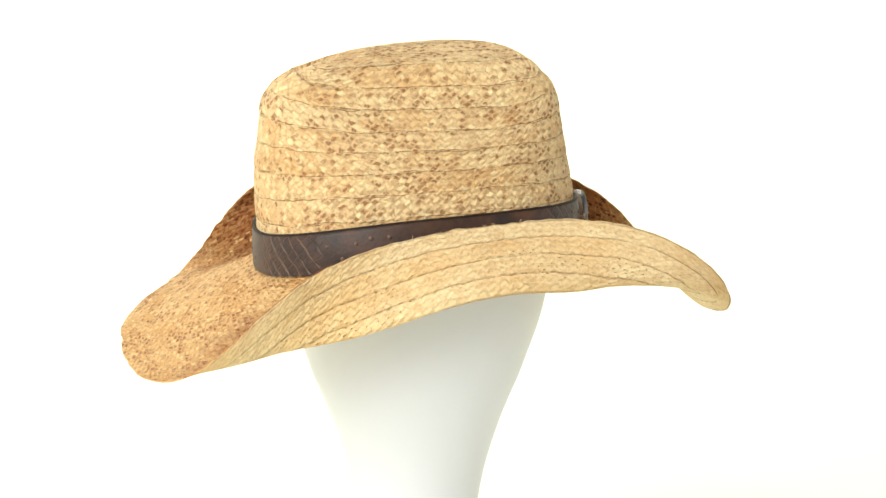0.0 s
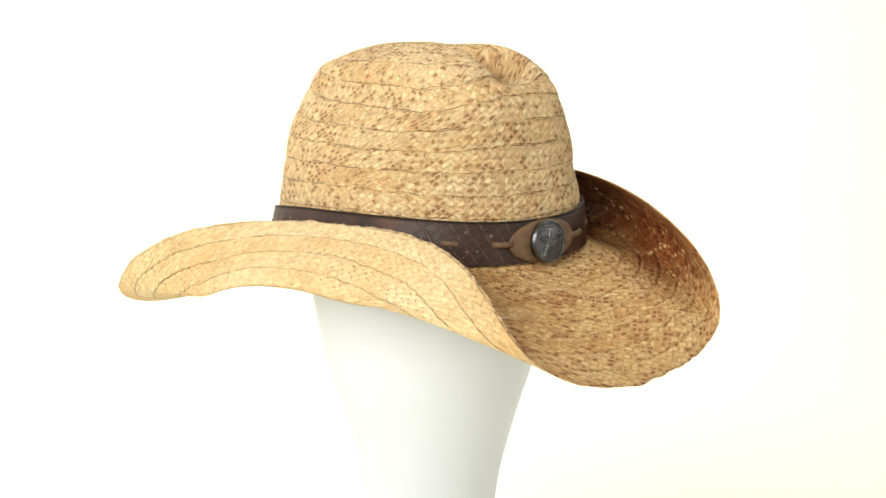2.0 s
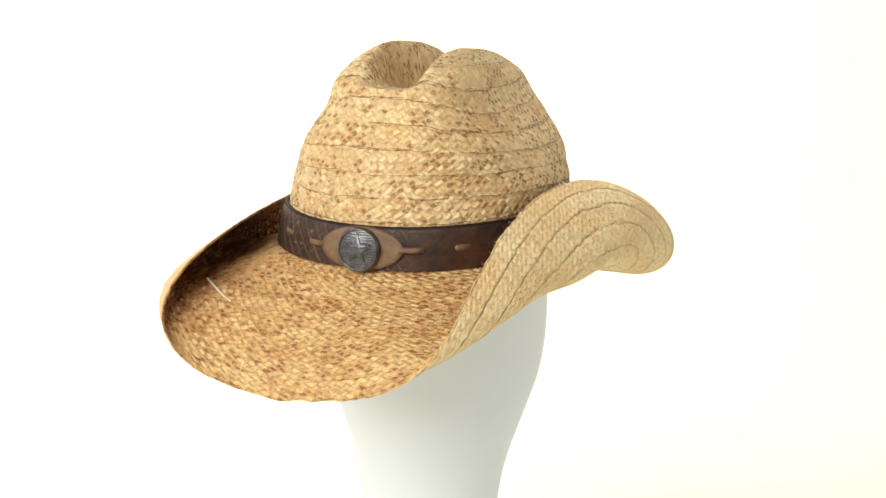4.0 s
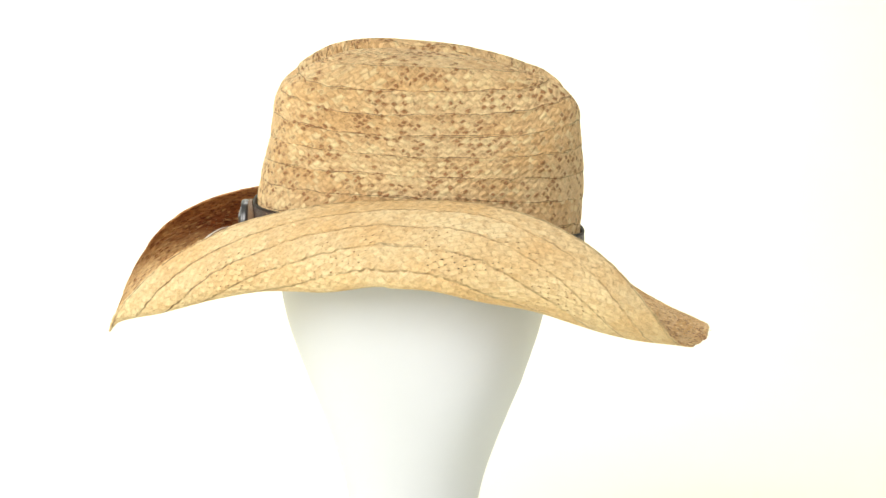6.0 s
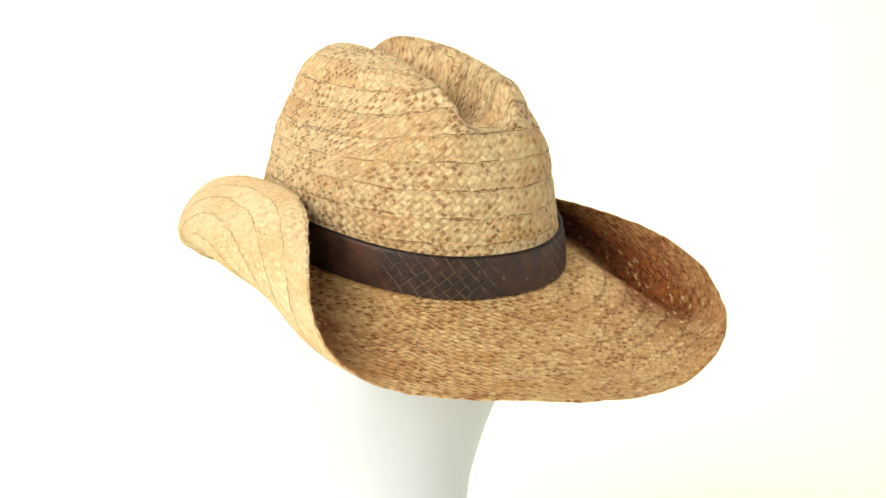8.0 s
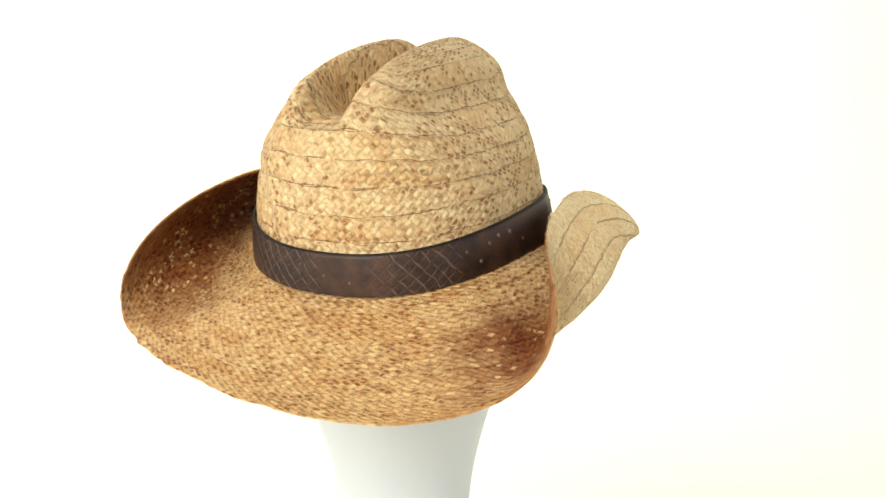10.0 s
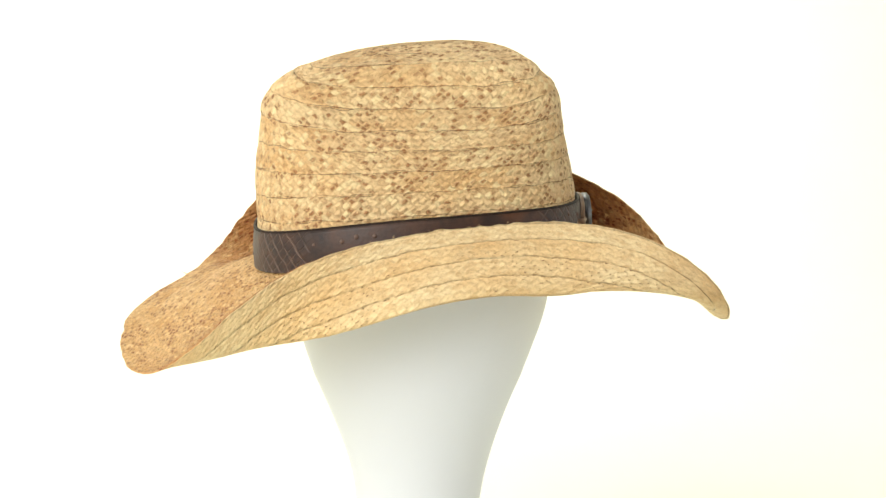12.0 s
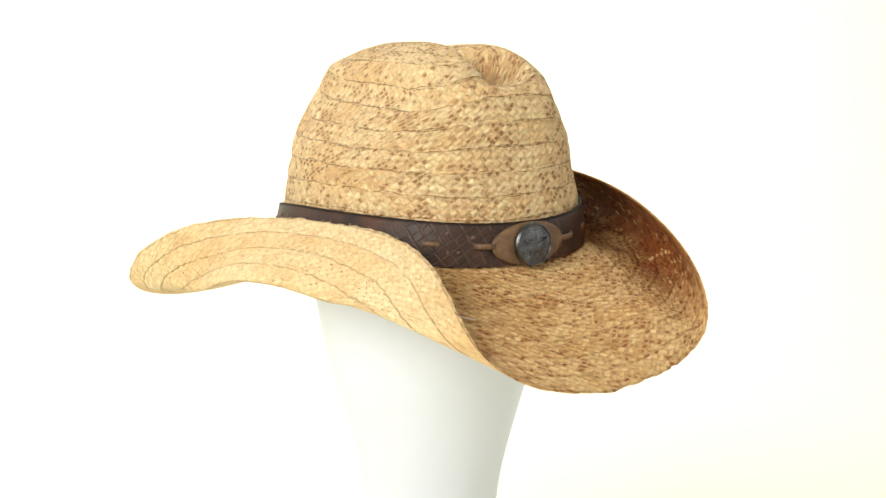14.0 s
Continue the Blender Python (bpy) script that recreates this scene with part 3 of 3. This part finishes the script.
def spin(profile, n=64):
    """A turned body from (radius, height) pairs."""
    bm = bmesh.new()
    rings = [[bm.verts.new((r * math.cos(2 * math.pi * i / n), r * math.sin(2 * math.pi * i / n), h)) for i in range(n)] for r, h in profile]
    for a, b in zip(rings, rings[1:]):
        for i in range(n):
            bm.faces.new((a[i], a[(i + 1) % n], b[(i + 1) % n], b[i])).smooth = True
    bm.faces.new(rings[-1]).smooth = True
    return bm


def dome(r):
    return 0.0052 - 0.0016 * (r / 0.0128) ** 2


def bar(bm, x0, y0, x1, y1, wide, tall):
    """A raised ridge on the concho's domed face, tapered at its top."""
    d = Vector((x1 - x0, y1 - y0, 0))
    side = Vector((-d.y, d.x, 0)).normalized() * wide
    low, top = [], []
    for t in (0, 0.5, 1):
        c = Vector((x0, y0, 0)) + d * t
        z = dome(c.length)
        low.append((bm.verts.new(c + side + Vector((0, 0, z - 0.0004))), bm.verts.new(c - side + Vector((0, 0, z - 0.0004)))))
        top.append((bm.verts.new(c + side * 0.35 + Vector((0, 0, z + tall))), bm.verts.new(c - side * 0.35 + Vector((0, 0, z + tall)))))
    for i in range(2):
        bm.faces.new((low[i][0], low[i + 1][0], top[i + 1][0], top[i][0]))
        bm.faces.new((top[i][0], top[i + 1][0], top[i + 1][1], top[i][1]))
        bm.faces.new((top[i][1], top[i + 1][1], low[i + 1][1], low[i][1]))
    for i in (0, 2):
        bm.faces.new((low[i][0], top[i][0], top[i][1], low[i][1]))


def concho(hat):
    o, al, up, aw = on_band(MIDDLE, HEIGHT - 0.0005, 0.0050)
    disc = part("concho", spin([(0.0124, 0.0), (0.0130, 0.0014), (0.0128, 0.0036)] + [(r, dome(r)) for r in (0.0116, 0.009, 0.006, 0.003, 0.0008)]), PEWTER, hat,
                "round domed aged pewter concho with raised star")
    disc.matrix_local = axes(o, al, up, aw)
    ring = spin([(0.0112, dome(0.0112) - 0.0004), (0.0113, dome(0.0112) + 0.0005), (0.0119, dome(0.0119) + 0.0009), (0.0125, dome(0.0125) + 0.0004), (0.0127, dome(0.0127) - 0.0008)])
    bmesh.ops.delete(ring, geom=[max(ring.faces, key=lambda f: len(f.verts))], context="FACES_ONLY")
    part("concho_rim", ring, PEWTER, disc)
    # the star: a low raised plate with bevelled edge
    bm = bmesh.new()
    rings = []
    for size, rise in ((1.0, -0.0002), (0.9, 0.0006), (0.5, 0.0009)):
        ring = []
        for i in range(10):
            r = (0.0100 if i % 2 == 0 else 0.0042) * size
            a = math.pi / 2 + i * math.pi / 5
            ring.append(bm.verts.new((r * math.cos(a), r * math.sin(a), dome(r) + rise)))
        rings.append(ring)
    for a, b in zip(rings, rings[1:]):
        for i in range(10):
            bm.faces.new((a[i], a[(i + 1) % 10], b[(i + 1) % 10], b[i]))
    bm.faces.new(rings[-1])
    part("star", bm, PEWTER, disc)
    # the horns across the star
    bm = bmesh.new()
    last = None
    for i in range(9):
        x = -0.0078 + 0.00195 * i
        y = 0.0026 - 0.0016 * math.cos(x * 260)
        if last:
            bar(bm, *last, x, y, 0.0006, 0.0015)
        last = (x, y)
    part("horns", bm, PEWTER, disc)
    # the engraved ground: broken level ridges
    bm = bmesh.new()
    rnd = random.Random(4)
    for i in range(14):
        y = -0.0100 + 0.00155 * i
        reach = math.sqrt(max(0.0111 ** 2 - y * y, 0))
        x = -reach
        while x < reach:
            x1 = min(x + rnd.uniform(0.0014, 0.0034), reach)
            mid = math.hypot((x + x1) / 2, y)
            a = (math.atan2(y, (x + x1) / 2) - math.pi / 2) % (2 * math.pi / 5)
            a = min(a, 2 * math.pi / 5 - a)
            if mid > 0.0042 + 0.0054 * max(0, 1 - a / 0.42):
                bar(bm, x, y, x1 - 0.0003, y + rnd.uniform(-0.0003, 0.0003), 0.00042, 0.0005)
            x = x1 + 0.0003
    part("engraving", bm, PEWTER, disc)
    return disc


def stud(hat, deg, h, size):
    bm = spin([(size, 0.0), (size * 0.85, size * 0.45), (size * 0.45, size * 0.7), (size * 0.1, size * 0.75)], 14)
    ob = part("leather_bump", bm, LEATHER, hat)
    ob.matrix_local = axes(*on_band(deg, h, 0.0029))
    return ob


def top_edge(hat):
    """The dark cut edge of the leather along the band's top."""
    h = (0.0240, 0.0249, 0.0252, 0.0249, 0.0240)
    o = (0.0029, 0.0028, 0.0019, 0.0008, 0.0008)
    xyz = np.stack([band_point(np.full_like(PHI, a), PHI, b) for a, b in zip(h, o)])
    return grid_part("band_edge", xyz, np.zeros((5, COLS + 1, 2)), EDGE_LEATHER, hat, "black cut leather edge")


def fibres(hat):
    """Loose ends of straw along the rim, in the crease and on the crown."""
    bm = bmesh.new()
    rnd = random.Random(11)
    rim_pts = brim_point(np.array([0.97, 1.0]), PHI)

    def fibre(p, d, length, r):
        side = d.cross(Vector((rnd.uniform(-1, 1), rnd.uniform(-1, 1), rnd.uniform(-1, 1)))).normalized()
        other = d.cross(side).normalized()
        bend = side * rnd.uniform(-0.3, 0.3) * length
        rings = []
        for t in (0, 0.4, 0.75, 1.0):
            c = p + d * (length * t) + bend * t * t
            k = r * (1 - 0.8 * t)
            rings.append([bm.verts.new(c + side * k), bm.verts.new(c + other * k), bm.verts.new(c - (side + other) * k * 0.7)])
        for a, b in zip(rings, rings[1:]):
            for i in range(3):
                bm.faces.new((a[i], a[(i + 1) % 3], b[(i + 1) % 3], b[i]))

    for _ in range(170):
        j = rnd.randrange(COLS)
        p = Vector(rim_pts[1, j])
        d = (p - Vector(rim_pts[0, j])).normalized() + Vector((rnd.uniform(-1, 1), rnd.uniform(-1, 1), rnd.uniform(-1, 1))) * 0.8
        fibre(p, d.normalized(), rnd.uniform(0.0006, 0.0022), 0.0002)
    for deg, size in ((95, 0.007), (156, 0.006), (92, 0.004)):
        j = int(deg / 360 * COLS)
        p = Vector(rim_pts[1, j])
        fibre(p, ((p - Vector(rim_pts[0, j])).normalized() + Vector((-0.3, 0.3, 0.5))).normalized(), size, 0.0005)
    for _ in range(70):
        s, a = rnd.uniform(0.3, 1.5), rnd.uniform(0, 2 * math.pi)
        q = crown_point(np.array([s, s, s + 0.01]), np.array([a, a + 0.01, a]))
        n = Vector(q[1] - q[0]).cross(Vector(q[2] - q[0])).normalized()
        fibre(Vector(q[0]), (n * 0.5 + Vector((rnd.uniform(-1, 1), rnd.uniform(-1, 1), rnd.uniform(-1, 1)))).normalized(), rnd.uniform(0.001, 0.004), 0.0002)
    return tagged(part("loose_straw", bm, LOOSE, hat, "frayed loose ends of pale straw"), kind="stuff")


def pale_strand(hat):
    """One long pale strand lying across the front of the brim."""
    bm = bmesh.new()
    n = 20
    way = np.radians(np.linspace(322, 334, n))
    lie = brim_point(np.array([0.46, 0.51]), way)
    rings = []
    for i in range(n):
        t = i / (n - 1)
        c = Vector(lie[0, i]) * (1 - t) + Vector(lie[1, i]) * t + Vector((0, -0.0004, 0.0026 + 0.0006 * math.sin(t * 5)))
        k = 0.0010 * (1 - 0.5 * t)
        rings.append([bm.verts.new(c + Vector((0, k * math.cos(a), k * math.sin(a)))) for a in (0.5, 2.6, 4.7)])
    for a, b in zip(rings, rings[1:]):
        for j in range(3):
            bm.faces.new((a[j], a[(j + 1) % 3], b[(j + 1) % 3], b[j]))
    return part("loose_strand", bm, PALE, hat, "long pale loose strand of straw")


hat = tagged(new("cowboy_hat"), "flecked tan straw cowboy hat with curled brim and leather band", "hat")
crown(hat)
brim(hat)
hatband(hat)
top_edge(hat)
leather_patch(hat)
concho(hat)
for start, end, out in ((-21, -11, 0.0040), (10.7, 22, 0.0040), (-41, -33, 0.0012), (32.5, 40, 0.0012)):
    lace(hat, start, end, 0.0125, out)
for deg, h, size in ((-31, 0.019, 0.0013), (-30, 0.008, 0.0012), (-26, 0.0085, 0.0011), (-21, 0.017, 0.0015), (-62, 0.018, 0.0011), (-58, 0.007, 0.0012),
                     (250, 0.018, 0.0016), (245, 0.016, 0.0015), (256, 0.0175, 0.0015), (240, 0.008, 0.0013), (263, 0.010, 0.0012), (234, 0.016, 0.0011),
                     (62, 0.016, 0.0012), (75, 0.009, 0.0013), (84, 0.017, 0.0011), (180, 0.011, 0.0012), (172, 0.016, 0.0010), (188, 0.008, 0.0011)):
    stud(hat, deg, h, size)
fibres(hat)
pale_strand(hat)
form = head_form()


# ---------- motion ----------
def turned(t):
    """The turntable's angle: an even turn with a slight sway once a round."""
    a = TURN_RATE * (t - FRONT_AT)
    return 0.83 - a + 1.60 * math.cos(math.radians(a)) - 1.26 * math.sin(math.radians(a))


def motions():
    rows = [(t, pose(0, 0, SUPPORT_Z, 0, 0, turned(t))) for t in np.arange(0, 14.01, 0.5)]
    walk(hat, rows)
    walk(form, rows)


motions()
